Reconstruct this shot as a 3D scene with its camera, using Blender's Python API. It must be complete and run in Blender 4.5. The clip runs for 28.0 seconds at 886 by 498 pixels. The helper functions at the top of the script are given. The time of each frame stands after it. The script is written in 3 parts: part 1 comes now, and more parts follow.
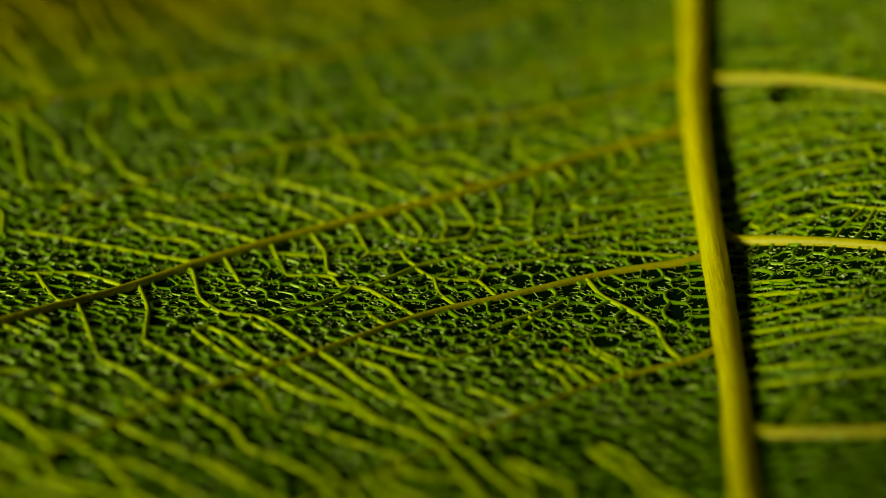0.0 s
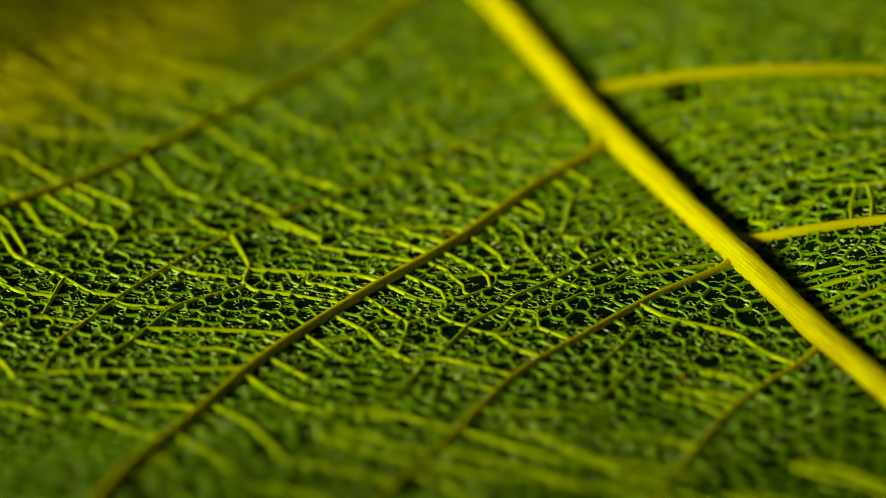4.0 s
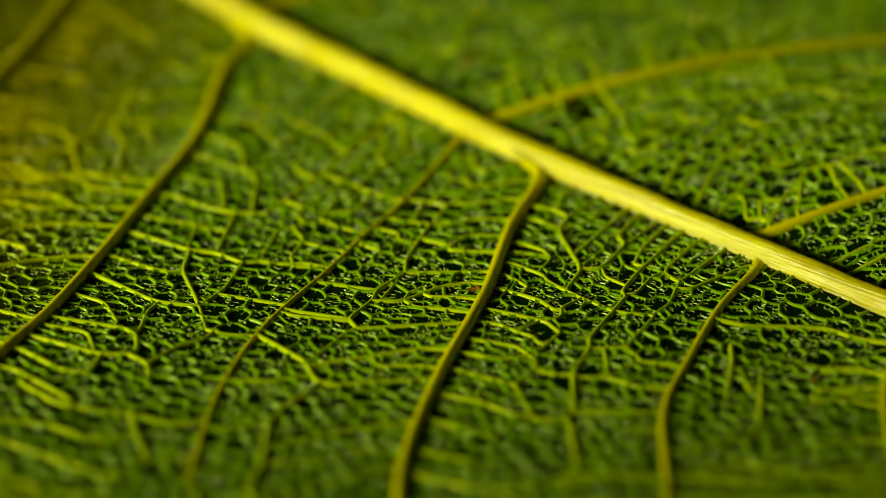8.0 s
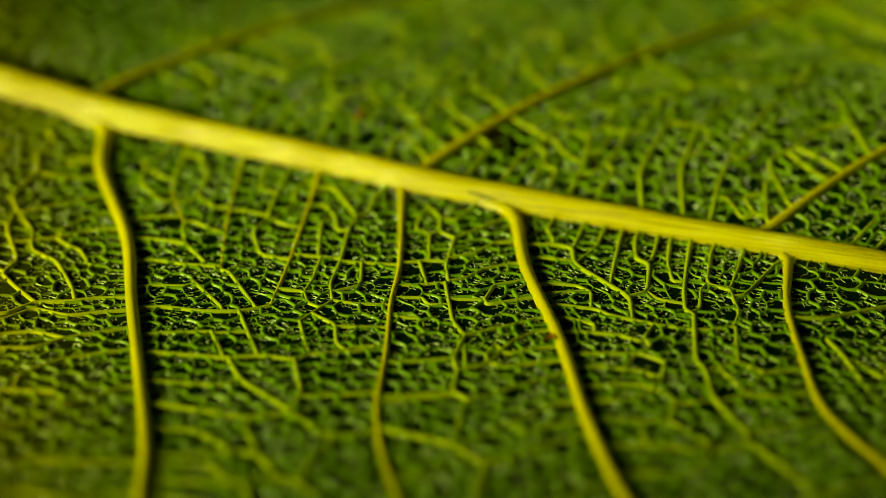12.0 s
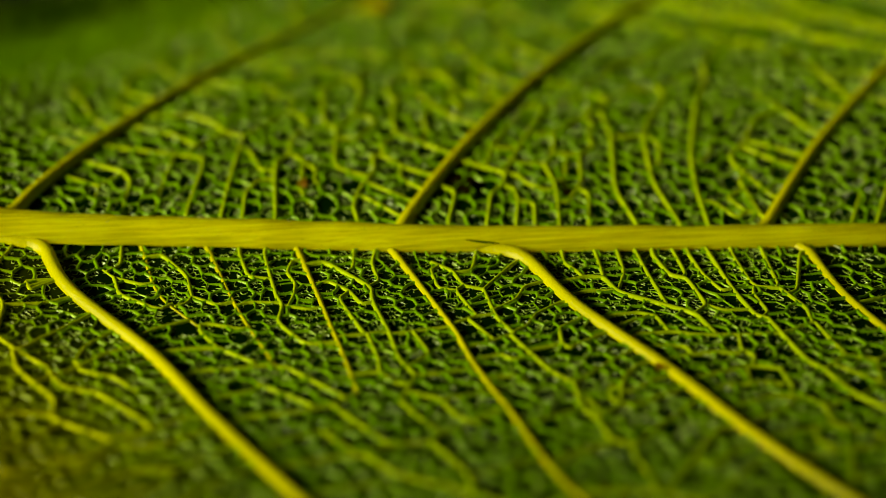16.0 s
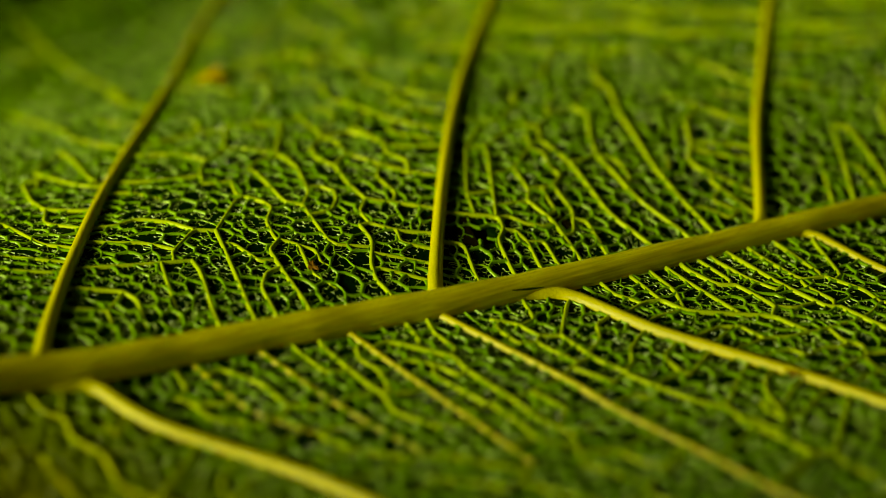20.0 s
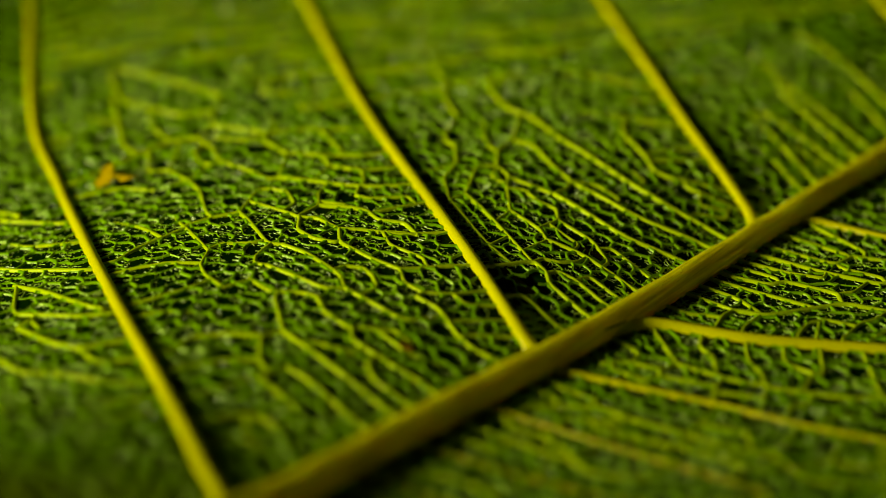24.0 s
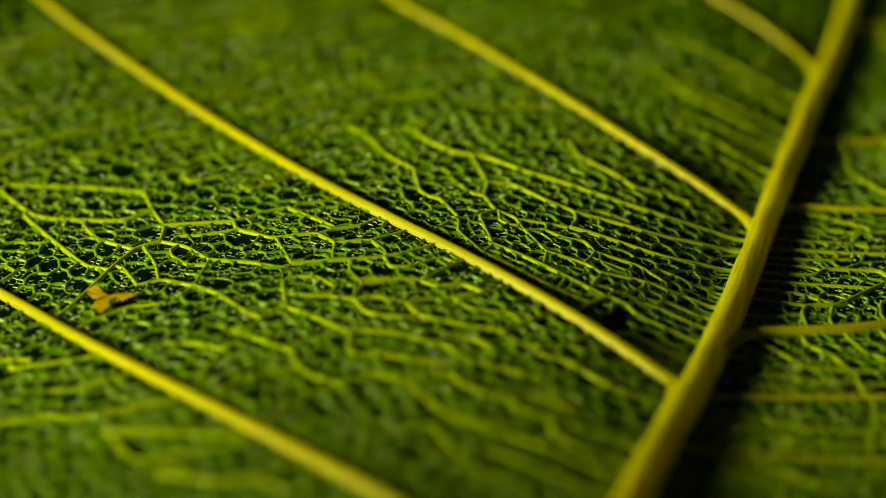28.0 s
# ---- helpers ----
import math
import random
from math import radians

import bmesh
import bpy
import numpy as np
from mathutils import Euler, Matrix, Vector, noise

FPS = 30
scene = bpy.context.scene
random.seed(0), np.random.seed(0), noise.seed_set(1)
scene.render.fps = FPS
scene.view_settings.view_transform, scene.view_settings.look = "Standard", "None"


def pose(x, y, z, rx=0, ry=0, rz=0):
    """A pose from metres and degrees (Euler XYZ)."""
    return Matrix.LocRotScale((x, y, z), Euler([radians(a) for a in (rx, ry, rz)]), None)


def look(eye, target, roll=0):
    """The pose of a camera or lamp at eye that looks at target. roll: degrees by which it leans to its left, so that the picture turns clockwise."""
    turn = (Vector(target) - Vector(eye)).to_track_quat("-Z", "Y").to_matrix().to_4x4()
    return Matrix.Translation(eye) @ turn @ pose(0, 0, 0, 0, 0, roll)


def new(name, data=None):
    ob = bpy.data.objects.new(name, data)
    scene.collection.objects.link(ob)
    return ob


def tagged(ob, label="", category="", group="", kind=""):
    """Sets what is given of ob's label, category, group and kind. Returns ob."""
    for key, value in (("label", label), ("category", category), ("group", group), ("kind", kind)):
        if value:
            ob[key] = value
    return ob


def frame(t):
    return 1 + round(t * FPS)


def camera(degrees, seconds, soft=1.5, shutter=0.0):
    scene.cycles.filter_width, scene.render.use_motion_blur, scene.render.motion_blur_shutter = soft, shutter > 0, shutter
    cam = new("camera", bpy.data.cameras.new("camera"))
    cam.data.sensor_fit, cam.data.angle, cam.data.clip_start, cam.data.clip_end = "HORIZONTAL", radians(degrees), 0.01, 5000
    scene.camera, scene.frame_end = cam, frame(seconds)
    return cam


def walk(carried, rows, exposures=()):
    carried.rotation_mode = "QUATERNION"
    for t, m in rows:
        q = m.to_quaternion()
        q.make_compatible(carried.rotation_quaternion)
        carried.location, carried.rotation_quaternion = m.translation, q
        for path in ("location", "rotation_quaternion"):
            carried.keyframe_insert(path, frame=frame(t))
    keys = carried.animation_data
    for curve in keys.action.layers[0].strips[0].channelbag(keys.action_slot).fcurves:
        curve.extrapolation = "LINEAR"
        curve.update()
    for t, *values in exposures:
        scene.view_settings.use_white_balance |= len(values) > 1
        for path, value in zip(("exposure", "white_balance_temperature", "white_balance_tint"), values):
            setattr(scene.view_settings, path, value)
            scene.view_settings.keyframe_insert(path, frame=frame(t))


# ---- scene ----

# A leaf lies underside up on a slowly turning plate, close under a standing macro lens.
# Plan units are decimetres (DM metres each); x runs across the leaf, +y towards its stalk, the plate's axis is at 0, 0.
DM = 0.1

# ---- camera ----
cam = camera(18.836, 28.0, 0.5)
cam.data.dof.use_dof = True
cam.data.dof.focus_distance = 0.0957
cam.data.dof.aperture_fstop = 25.5
EYE = pose(-0.01096, -0.08862, 0.04501, 62.518, 0, 0) @ pose(0, 0, 0, 0, 0, -1.102)
walk(cam, [(0.0, EYE), (28.0, EYE)], [(0.0, -0.45, 11500, 10), (0.1, -0.40, 11500, 10), (0.3, 0.0, 11500, 10), (28.0, 0.0, 11500, 10)])

# The plate's turn in degrees, second by second
TURN = [(0, 0.0), (1, 5.79), (2, 11.91), (3, 17.61), (3.5, 20.49), (5.5, 32.18), (6, 35.3), (7, 41.33), (8, 47.31),
        (9, 53.03), (10, 58.97), (11, 64.99), (12, 70.99), (12.5, 73.6), (14.5, 84.93), (15, 87.77), (16, 93.71),
        (17, 100.01), (18, 105.85), (19, 111.99), (20, 117.64), (21, 123.99), (21.5, 127.06), (23.5, 139.26),
        (24, 141.76), (25, 148.05), (26, 153.71), (27, 160.04), (28, 165.45)]

# ---- light ----
world = bpy.data.worlds.new("room")
scene.world = world
world.use_nodes = True
world.node_tree.nodes["Background"].inputs[0].default_value = (0.8, 1.0, 0.45, 1)
world.node_tree.nodes["Background"].inputs[1].default_value = 0.0075

lamp = bpy.data.lights.new("desk_lamp", "AREA")
lamp.shape, lamp.size, lamp.energy, lamp.color = "DISK", 0.05, 0.0149, (0.82, 1.0, 0.90)
lamp.spread = radians(22)
desk_lamp = new("desk_lamp", lamp)
desk_lamp.matrix_world = look((-0.219, -0.080, 0.072), (-0.014, 0.005, 0.0))
tagged(desk_lamp, "warm round lamp low beside the leaf", "lamp")


# ---- materials ----
def material(name):
    mat = bpy.data.materials.new(name)
    mat.use_nodes = True
    nt = mat.node_tree
    return mat, nt, nt.nodes["Principled BSDF"]


def node(nt, kind, **values):
    n = nt.nodes.new(kind)
    for key, value in values.items():
        n.inputs[key.replace("_", " ")].default_value = value
    return n


def ramp(nt, source, stops):
    r = nt.nodes.new("ShaderNodeValToRGB")
    while len(r.color_ramp.elements) < len(stops):
        r.color_ramp.elements.new(0.5)
    for e, (at, colour) in zip(r.color_ramp.elements, stops):
        e.position, e.color = at, (*colour, 1)
    nt.links.new(source, r.inputs[0])
    return r.outputs[0]


def leafy(name, stops, rough, coarse, fine, bump, stretch=(1, 1, 1), specular=0.5, distance=0.00005, glow=0.0, depth=0.001, lit_yellow=None, grain=0.4, sheen=(1, 1, 1)):
    """Plant tissue: colour by a coarse and a fine noise, relief by the fine one. Noise scales are per metre.
    lit_yellow: the yellow painted in towards the leaf's stalk, where the lamp's light falls stronger."""
    mat, nt, bsdf = material(name)
    co = nt.nodes.new("ShaderNodeTexCoord")
    mp = node(nt, "ShaderNodeMapping")
    mp.inputs["Scale"].default_value = stretch
    nt.links.new(co.outputs["Object"], mp.inputs[0])
    big = node(nt, "ShaderNodeTexNoise", Scale=coarse, Detail=3.0)
    small = node(nt, "ShaderNodeTexNoise", Scale=fine, Detail=4.0)
    nt.links.new(co.outputs["Object"], big.inputs["Vector"])
    nt.links.new(mp.outputs[0], small.inputs["Vector"])

    def math_node(how, a, b, c=0.0):
        n = nt.nodes.new("ShaderNodeMath")
        n.operation = how
        for k, v in enumerate((a, b, c)):
            if isinstance(v, float):
                n.inputs[k].default_value = v
            else:
                nt.links.new(v, n.inputs[k])
        return n.outputs[0]
    mix = math_node("MULTIPLY_ADD", big.outputs[0], 1.0 - grain, math_node("MULTIPLY", small.outputs[0], grain))
    colour = ramp(nt, mix, stops)
    # stronger lamplight near the stalk, put into the base colour as yellow
    if lit_yellow:
        xyz = nt.nodes.new("ShaderNodeSeparateXYZ")
        nt.links.new(co.outputs["Object"], xyz.inputs[0])
        patches = node(nt, "ShaderNodeTexNoise", Scale=130.0, Detail=2.0)
        nt.links.new(co.outputs["Object"], patches.inputs["Vector"])
        blur = math_node("MULTIPLY_ADD", patches.outputs[0], 0.006, -0.003)
        stalk = nt.nodes.new("ShaderNodeMapRange")
        stalk.inputs[1].default_value, stalk.inputs[2].default_value = 0.0250, 0.0345
        nt.links.new(math_node("ADD", math_node("MULTIPLY_ADD", xyz.outputs[0], -0.5, xyz.outputs[1]), blur), stalk.inputs[0])
        shade = nt.nodes.new("ShaderNodeMix")
        shade.data_type = "RGBA"
        nt.links.new(stalk.outputs[0], shade.inputs[0])
        nt.links.new(colour, shade.inputs[6])
        shade.inputs[7].default_value = (*lit_yellow, 1)
        colour = shade.outputs[2]
    nt.links.new(colour, bsdf.inputs["Base Color"])
    bm = node(nt, "ShaderNodeBump", Strength=bump, Distance=distance)
    nt.links.new(small.outputs[0], bm.inputs["Height"])
    nt.links.new(bm.outputs[0], bsdf.inputs["Normal"])
    bsdf.inputs["Subsurface Weight"].default_value = glow
    bsdf.inputs["Subsurface Radius"].default_value = (1.0, 0.8, 0.05)
    bsdf.inputs["Subsurface Scale"].default_value = depth
    bsdf.inputs["Roughness"].default_value = rough
    bsdf.inputs["Specular IOR Level"].default_value = specular
    bsdf.inputs["Specular Tint"].default_value = (*sheen, 1)
    return mat


WAX = (0.80, 1.0, 0.12)
M_LAMINA = leafy("leaf_lamina", [(0.3, (0.0001, 0.006, 0.00002)), (0.7, (0.0008, 0.019, 0.0001))], 0.45, 220, 9000, 0.6, specular=0.03, lit_yellow=(0.085, 0.105, 0.0002), sheen=WAX)
M_NET = leafy("leaf_veinlets", [(0.32, (0.090, 0.29, 0.005)), (0.68, (0.215, 0.46, 0.013))], 0.33, 250, 6000, 0.4, specular=0.42, lit_yellow=(0.33, 0.35, 0.004), sheen=(0.88, 1.0, 0.34))
M_FINE = leafy("leaf_finest_veins", [(0.3, (0.29, 0.50, 0.055)), (0.7, (0.48, 0.68, 0.12))], 0.30, 250, 6000, 0.4, specular=0.5, lit_yellow=(0.46, 0.43, 0.02))
M_CROSS = leafy("leaf_cross_vein", [(0.3, (0.32, 0.48, 0.012)), (0.7, (0.48, 0.62, 0.034))], 0.38, 300, 6000, 0.5, specular=0.45, lit_yellow=(0.60, 0.52, 0.004), sheen=WAX)
M_SIDE = leafy("leaf_side_vein", [(0.3, (0.48, 0.46, 0.008)), (0.7, (0.74, 0.67, 0.020))], 0.40, 300, 12000, 0.5, specular=0.35, distance=0.00006, glow=0.12, depth=0.0006)
M_MIDRIB = leafy("leaf_midrib", [(0.36, (0.54, 0.47, 0.010)), (0.50, (0.80, 0.70, 0.022)), (0.62, (0.95, 0.86, 0.060))], 0.38, 250, 9000, 0.7, (1, 0.035, 1), specular=0.55, distance=0.00014, glow=0.75, depth=0.0013, grain=0.62)
M_BROWN = leafy("leaf_blemish", [(0.3, (0.30, 0.11, 0.005)), (0.7, (0.50, 0.26, 0.01))], 0.6, 900, 9000, 0.5)
M_CLEFT_SHADE = leafy("leaf_cleft_shade", [(0.3, (0.012, 0.045, 0.004)), (0.7, (0.04, 0.09, 0.006))], 0.6, 600, 9000, 0.4, specular=0.1)
M_FLAKE = leafy("leaf_flake", [(0.3, (0.50, 0.28, 0.008)), (0.7, (0.85, 0.62, 0.03))], 0.6, 900, 9000, 0.5, specular=0.1)
M_STAIN_SHADE = leafy("leaf_stain_shade", [(0.3, (0.004, 0.0035, 0.0003)), (0.7, (0.022, 0.014, 0.0008))], 0.7, 700, 9000, 0.4, specular=0.02)
M_HAIR = leafy("leaf_hair", [(0.3, (0.34, 0.36, 0.05)), (0.7, (0.5, 0.5, 0.10))], 0.4, 300, 5000, 0.2)
M_PLATE = leafy("plate_grey", [(0.3, (0.03, 0.03, 0.028)), (0.7, (0.05, 0.05, 0.045))], 0.6, 40, 900, 0.2)


# ---- mesh helpers ----
def mesh_object(name, verts, faces, mat, parent=None, label="", smooth=True):
    me = bpy.data.meshes.new(name)
    me.from_pydata(verts, [], faces)
    me.materials.append(mat)
    if smooth:
        me.polygons.foreach_set("use_smooth", np.ones(len(me.polygons), dtype=bool))
    me.update()
    ob = new(name, me)
    ob.parent = parent
    return tagged(ob, label)


# ---- the form of the leaf ----
HALF_WIDTH, TIP, BASE = 0.47, -0.66, 0.60


def eased(v, low, high):
    """v, levelling off beyond low and high."""
    v = np.where(v > high, high + 0.05 * (1 - np.exp(-np.maximum(v - high, 0) / 0.05)), v)
    return np.where(v < low, low - 0.05 * (1 - np.exp(-np.maximum(low - v, 0) / 0.05)), v)


def rise(x, y):
    """Height of the leaf's surface over the plate's zero plane: folded along the midrib, one half curling up towards the tip."""
    r = np.sqrt((x / HALF_WIDTH) ** 2 + ((y - 0.5 * (TIP + BASE)) / (0.5 * (BASE - TIP))) ** 2)
    x, y = eased(np.asarray(x, float), -0.26, 0.26), eased(np.asarray(y, float), -0.22, 0.34)
    p, n, d = np.maximum(x, 0), np.minimum(x, 0), np.minimum(y, 0)
    e = np.maximum(y - 0.22, 0)
    z = (-0.0046 + 0.0254 * y + 0.4166 * d * d * np.exp(n / 0.08) + (0.8 + 0.3 * (1 - np.exp(-(x / 0.06) ** 2))) * e * e
         + p * (0.3433 - 2.0083 * p + 3.7038 * p * p - 0.0166 * y - 1.8908 * p * y - 0.5305 * y * y)
         + n * (0.0469 + 0.1737 * n + 0.3134 * y + 1.2401 * n * y))
    v = np.clip((-0.02 - y) / 0.065, 0, 1)
    z = z + 0.075 * (-n - 0.115) * (1 - np.exp(n / 0.03)) * v * v * (3 - 2 * v)
    k = np.clip((r - 0.84) / 0.16, 0, 1)
    k = k * k * (3 - 2 * k)
    return z * (1 - k) - 0.058 * k


def midrib_x(y):
    """The midrib's centre line: a slight double bend."""
    return np.interp(y, [-0.66, -0.22, -0.1, 0.0, 0.1, 0.2, 0.3, 0.6], [-0.012, -0.0185, -0.0122, -0.0100, -0.0064, 0.0022, 0.0076, 0.012])


leaf = tagged(new("leaf"), "green leaf lying underside up with raised yellow veins", "leaf")


def spline(points, step):
    """Points of a smooth curve through the given ones, evenly spaced."""
    p = [np.array(q, float) for q in points]
    p = [2 * p[0] - p[1]] + p + [2 * p[-1] - p[-2]]
    out = []
    for i in range(1, len(p) - 2):
        n = max(2, int(np.hypot(*(p[i + 1] - p[i])) / step))
        for u in np.arange(n) / n:
            out.append(0.5 * (2 * p[i] + (p[i + 1] - p[i - 1]) * u + (2 * p[i - 1] - 5 * p[i] + 4 * p[i + 1] - p[i + 2]) * u * u
                              + (3 * p[i] - p[i - 1] - 3 * p[i + 1] + p[i + 2]) * u ** 3))
    return np.array(out + [p[-2]])


# ---- plan of the larger veins, in plan units ----
# side veins, from the midrib outwards
SIDE = [
    # the half with x < 0
    [(0.006, 0.358), (-0.02, 0.345), (-0.08, 0.316), (-0.141, 0.293), (-0.20, 0.272), (-0.30, 0.225), (-0.40, 0.17)],
    [(0.001, 0.258), (-0.029, 0.246), (-0.072, 0.216), (-0.114, 0.195), (-0.159, 0.172), (-0.209, 0.147), (-0.259, 0.126), (-0.36, 0.07)],
    [(-0.013, 0.083), (-0.052, 0.066), (-0.097, 0.040), (-0.148, 0.015), (-0.200, -0.016), (-0.239, -0.052), (-0.282, -0.098), (-0.364, -0.190)],
    [(-0.013, -0.022), (-0.050, -0.030), (-0.085, -0.043), (-0.118, -0.058), (-0.156, -0.089), (-0.223, -0.145), (-0.294, -0.230)],
    [(-0.015, -0.086), (-0.060, -0.106), (-0.105, -0.142), (-0.127, -0.162), (-0.182, -0.209), (-0.244, -0.297)],
    [(-0.013, -0.190), (-0.079, -0.220), (-0.161, -0.296), (-0.203, -0.362)],
    # the half with x > 0
    [(0.012, 0.271), (0.032, 0.259), (0.073, 0.233), (0.124, 0.200), (0.175, 0.165), (0.225, 0.130), (0.276, 0.093), (0.36, 0.01)],
    [(0.000, 0.127), (0.010, 0.122), (0.060, 0.092), (0.115, 0.057), (0.160, 0.025), (0.200, -0.006), (0.244, -0.039), (0.303, -0.079), (0.38, -0.14)],
    [(-0.003, -0.008), (0.010, -0.017), (0.048, -0.041), (0.090, -0.072), (0.134, -0.105), (0.17, -0.13), (0.23, -0.19), (0.3, -0.28)],
    [(-0.009, -0.150), (0.014, -0.166), (0.041, -0.180), (0.09, -0.21), (0.16, -0.27), (0.2, -0.34)],
]

# thinner veins that leave the midrib between the side veins
BETWEEN = [
    [(-0.010, 0.129), (-0.060, 0.112), (-0.090, 0.105), (-0.120, 0.096), (-0.166, 0.083), (-0.210, 0.060), (-0.255, 0.026)],
    [(-0.006, 0.164), (-0.066, 0.152), (-0.103, 0.146)],
    [(-0.003, 0.197), (-0.045, 0.186), (-0.084, 0.173)],
    [(-0.001, 0.221), (-0.033, 0.214), (-0.055, 0.200)],
]


def tenths(*rows):
    """Veins given as x, y, x, y ... in tenths of a millimetre."""
    return [[(r[i] / 1000, r[i + 1] / 1000) for i in range(0, len(r), 2)] for r in rows]


# cross veins that tie the side veins together, going round the plate's axis
SMALL = []
SMALL += tenths(
    (70, 50, 64, 46, 55, 49, 48, 48, 43, 54, 45, 64), (270, 48, 238, 45, 216, 46), (270, 48, 271, 53, 250, 68, 218, 67),
    (96, 49, 94, 50, 92, 59, 80, 71), (216, 46, 208, 59, 200, 69, 198, 80), (71, 48, 59, 62), (88, 44, 78, 64),
    (74, 42, 55, 40), (82, 39, 80, 45, 76, 47, 72, 46), (105, 35, 95, 47), (55, 40, 21, 43, 0, 36),
    (90, 28, 83, 38, 75, 41, 71, 48), (120, 14, 114, 30, 110, 34, 105, 35))
SMALL += tenths(
    (104, 19, 95, 27, 90, 28), (114, 8, 106, 14, 104, 19), (56, 28, 25, 28, 0, 20), (145, -10, 134, 4, 120, 14),
    (83, 15, 66, 24, 56, 27, 54, 34, 55, 40), (123, -12, 109, -4, 97, -4, 79, 3), (102, -4, 101, -1, 91, 17),
    (48, 22, 36, 24), (79, 3, 42, 11, 21, 12, 0, 10), (90, -18, 52, -39, 50, -42), (117, -43, 76, -57, 73, -60),
    (37, 11, 37, 6, 55, -1), (64, -18, 47, -10, 40, -4, 33, -5, 29, -8))
SMALL += tenths(
    (29, -8, 16, -16, 14, -20), (25, -5, 6, -10, 4, -13), (66, -107, 48, -104, 44, -100), (20, -6, 16, 1, 8, -5, 8, -9),
    (14, 12, 14, 7, 5, -1), (14, -65, -2, -64), (-5, -106, 31, -121), (-5, -79, 37, -92), (-4, -42, 27, -55),
    (-13, -115, -6, -118, 45, -135), (-12, -88, 44, -100), (-11, -69, 35, -75), (-12, -50, -5, -51, 41, -71),
    (-11, -6, -42, -8, -44, -7), (-20, -20, -47, -14, -49, -10), (-10, 15, -49, 8, -63, 4, -66, 0))
SMALL += tenths(
    (-20, 5, -43, 1, -45, -8), (-10, 27, -32, 24, -35, 26), (-99, -137, -95, -141, -65, -133), (-70, -63, -104, -87),
    (-18, 21, -33, 18, -45, 13, -44, 9), (-78, -60, -87, -70, -85, -73), (-76, -55, -104, -72), (-112, -103, -93, -115),
    (-45, -8, -60, -15, -70, -15), (-166, -131, -122, -157), (-140, -75, -138, -79, -113, -90), (-97, -32, -90, -45),
    (-19, 34, -33, 30, -36, 24, -55, 20, -60, 25), (-216, -139, -214, -142, -198, -153), (-93, -22, -70, -16))
SMALL += tenths(
    (-66, 0, -96, -8, -102, -13, -118, -19, -136, -34), (-65, 2, -61, -1, -48, 2, -43, 1), (-113, -30, -97, -32),
    (-113, -30, -105, -23), (-76, -2, -74, -8, -70, -14, -70, -16), (-239, -126, -218, -140),
    (-102, -13, -93, -22, -97, -32), (-177, -61, -178, -66, -172, -72), (-143, -36, -145, -40, -171, -65),
    (-120, -21, -113, -30), (-213, -85, -190, -106), (-250, -109, -236, -121, -239, -126),
    (-147, -35, -138, -36, -119, -59), (-17, 40, -54, 34), (-55, 20, -59, 15, -59, 5))
SMALL += tenths(
    (-76, 12, -76, -2), (-125, -8, -123, -15, -119, -20), (-167, -25, -153, -26, -150, -27, -147, -35),
    (-87, 12, -89, 14, -87, 22, -88, 30, -91, 44), (-137, -9, -148, -26), (-137, -9, -125, -8, -120, -4, -118, 2),
    (-118, 2, -112, 0, -100, 2), (-240, -53, -227, -99), (-97, 11, -91, 9, -86, 13, -76, 12),
    (-220, -33, -214, -57, -213, -85), (-153, -6, -147, -2, -138, -2), (-171, -8, -153, -11),
    (-204, -19, -201, -22, -197, -46, -189, -59, -174, -62, -154, -87))
SMALL += tenths(
    (-109, 14, -109, 22, -114, 32), (-109, 14, -98, 13), (-109, 14, -108, 8, -110, 3, -109, 1),
    (-191, -10, -182, -35, -176, -38), (-10, 47, -30, 46), (-174, 0, -167, -25), (-258, -24, -248, -50),
    (-159, 8, -153, -8, -152, -23, -148, -26), (-272, -21, -260, -24, -242, -23, -227, -33, -225, -38),
    (-144, 17, -137, -9), (-216, 4, -211, 4, -203, 1, -193, -12), (-134, 22, -127, 5, -118, 0),
    (-125, 26, -117, 8, -118, 2), (-245, 9, -231, 17, -209, 36, -180, 41))
SMALL += tenths(
    (-277, 7, -265, 8, -203, -14, -200, -16), (-230, 18, -216, 4), (-262, 14, -256, 21, -255, 26), (-167, 28, -151, 13),
    (-105, 36, -97, 11, -100, 2), (-223, 24, -192, 10, -179, 1, -177, -2), (-159, 34, -153, 29, -145, 17),
    (-83, 48, -81, 43, -82, 32, -88, 30), (-164, 46, -139, 31, -133, 22), (-269, 44, -256, 46, -242, 36),
    (-227, 47, -224, 43, -210, 35), (-76, 52, -73, 47, -72, 34, -75, 28, -76, 12), (-144, 58, -115, 31))
SMALL += tenths(
    (-144, 58, -141, 65, -126, 68, -119, 72, -103, 73), (-144, 58, -149, 59, -166, 55),
    (-110, 58, -110, 54, -103, 45, -100, 38), (-200, 65, -193, 56, -178, 47), (-118, 60, -119, 53, -114, 45),
    (-172, 65, -173, 55, -180, 43, -178, 36, -167, 28), (-238, 70, -240, 69, -253, 48), (-240, 74, -233, 56, -223, 50),
    (-68, 57, -60, 41), (-113, 62, -106, 61, -108, 58), (-124, 66, -112, 70, -112, 72), (-280, 87, -272, 50, -269, 44),
    (-126, 68, -120, 60, -102, 56, -94, 51))
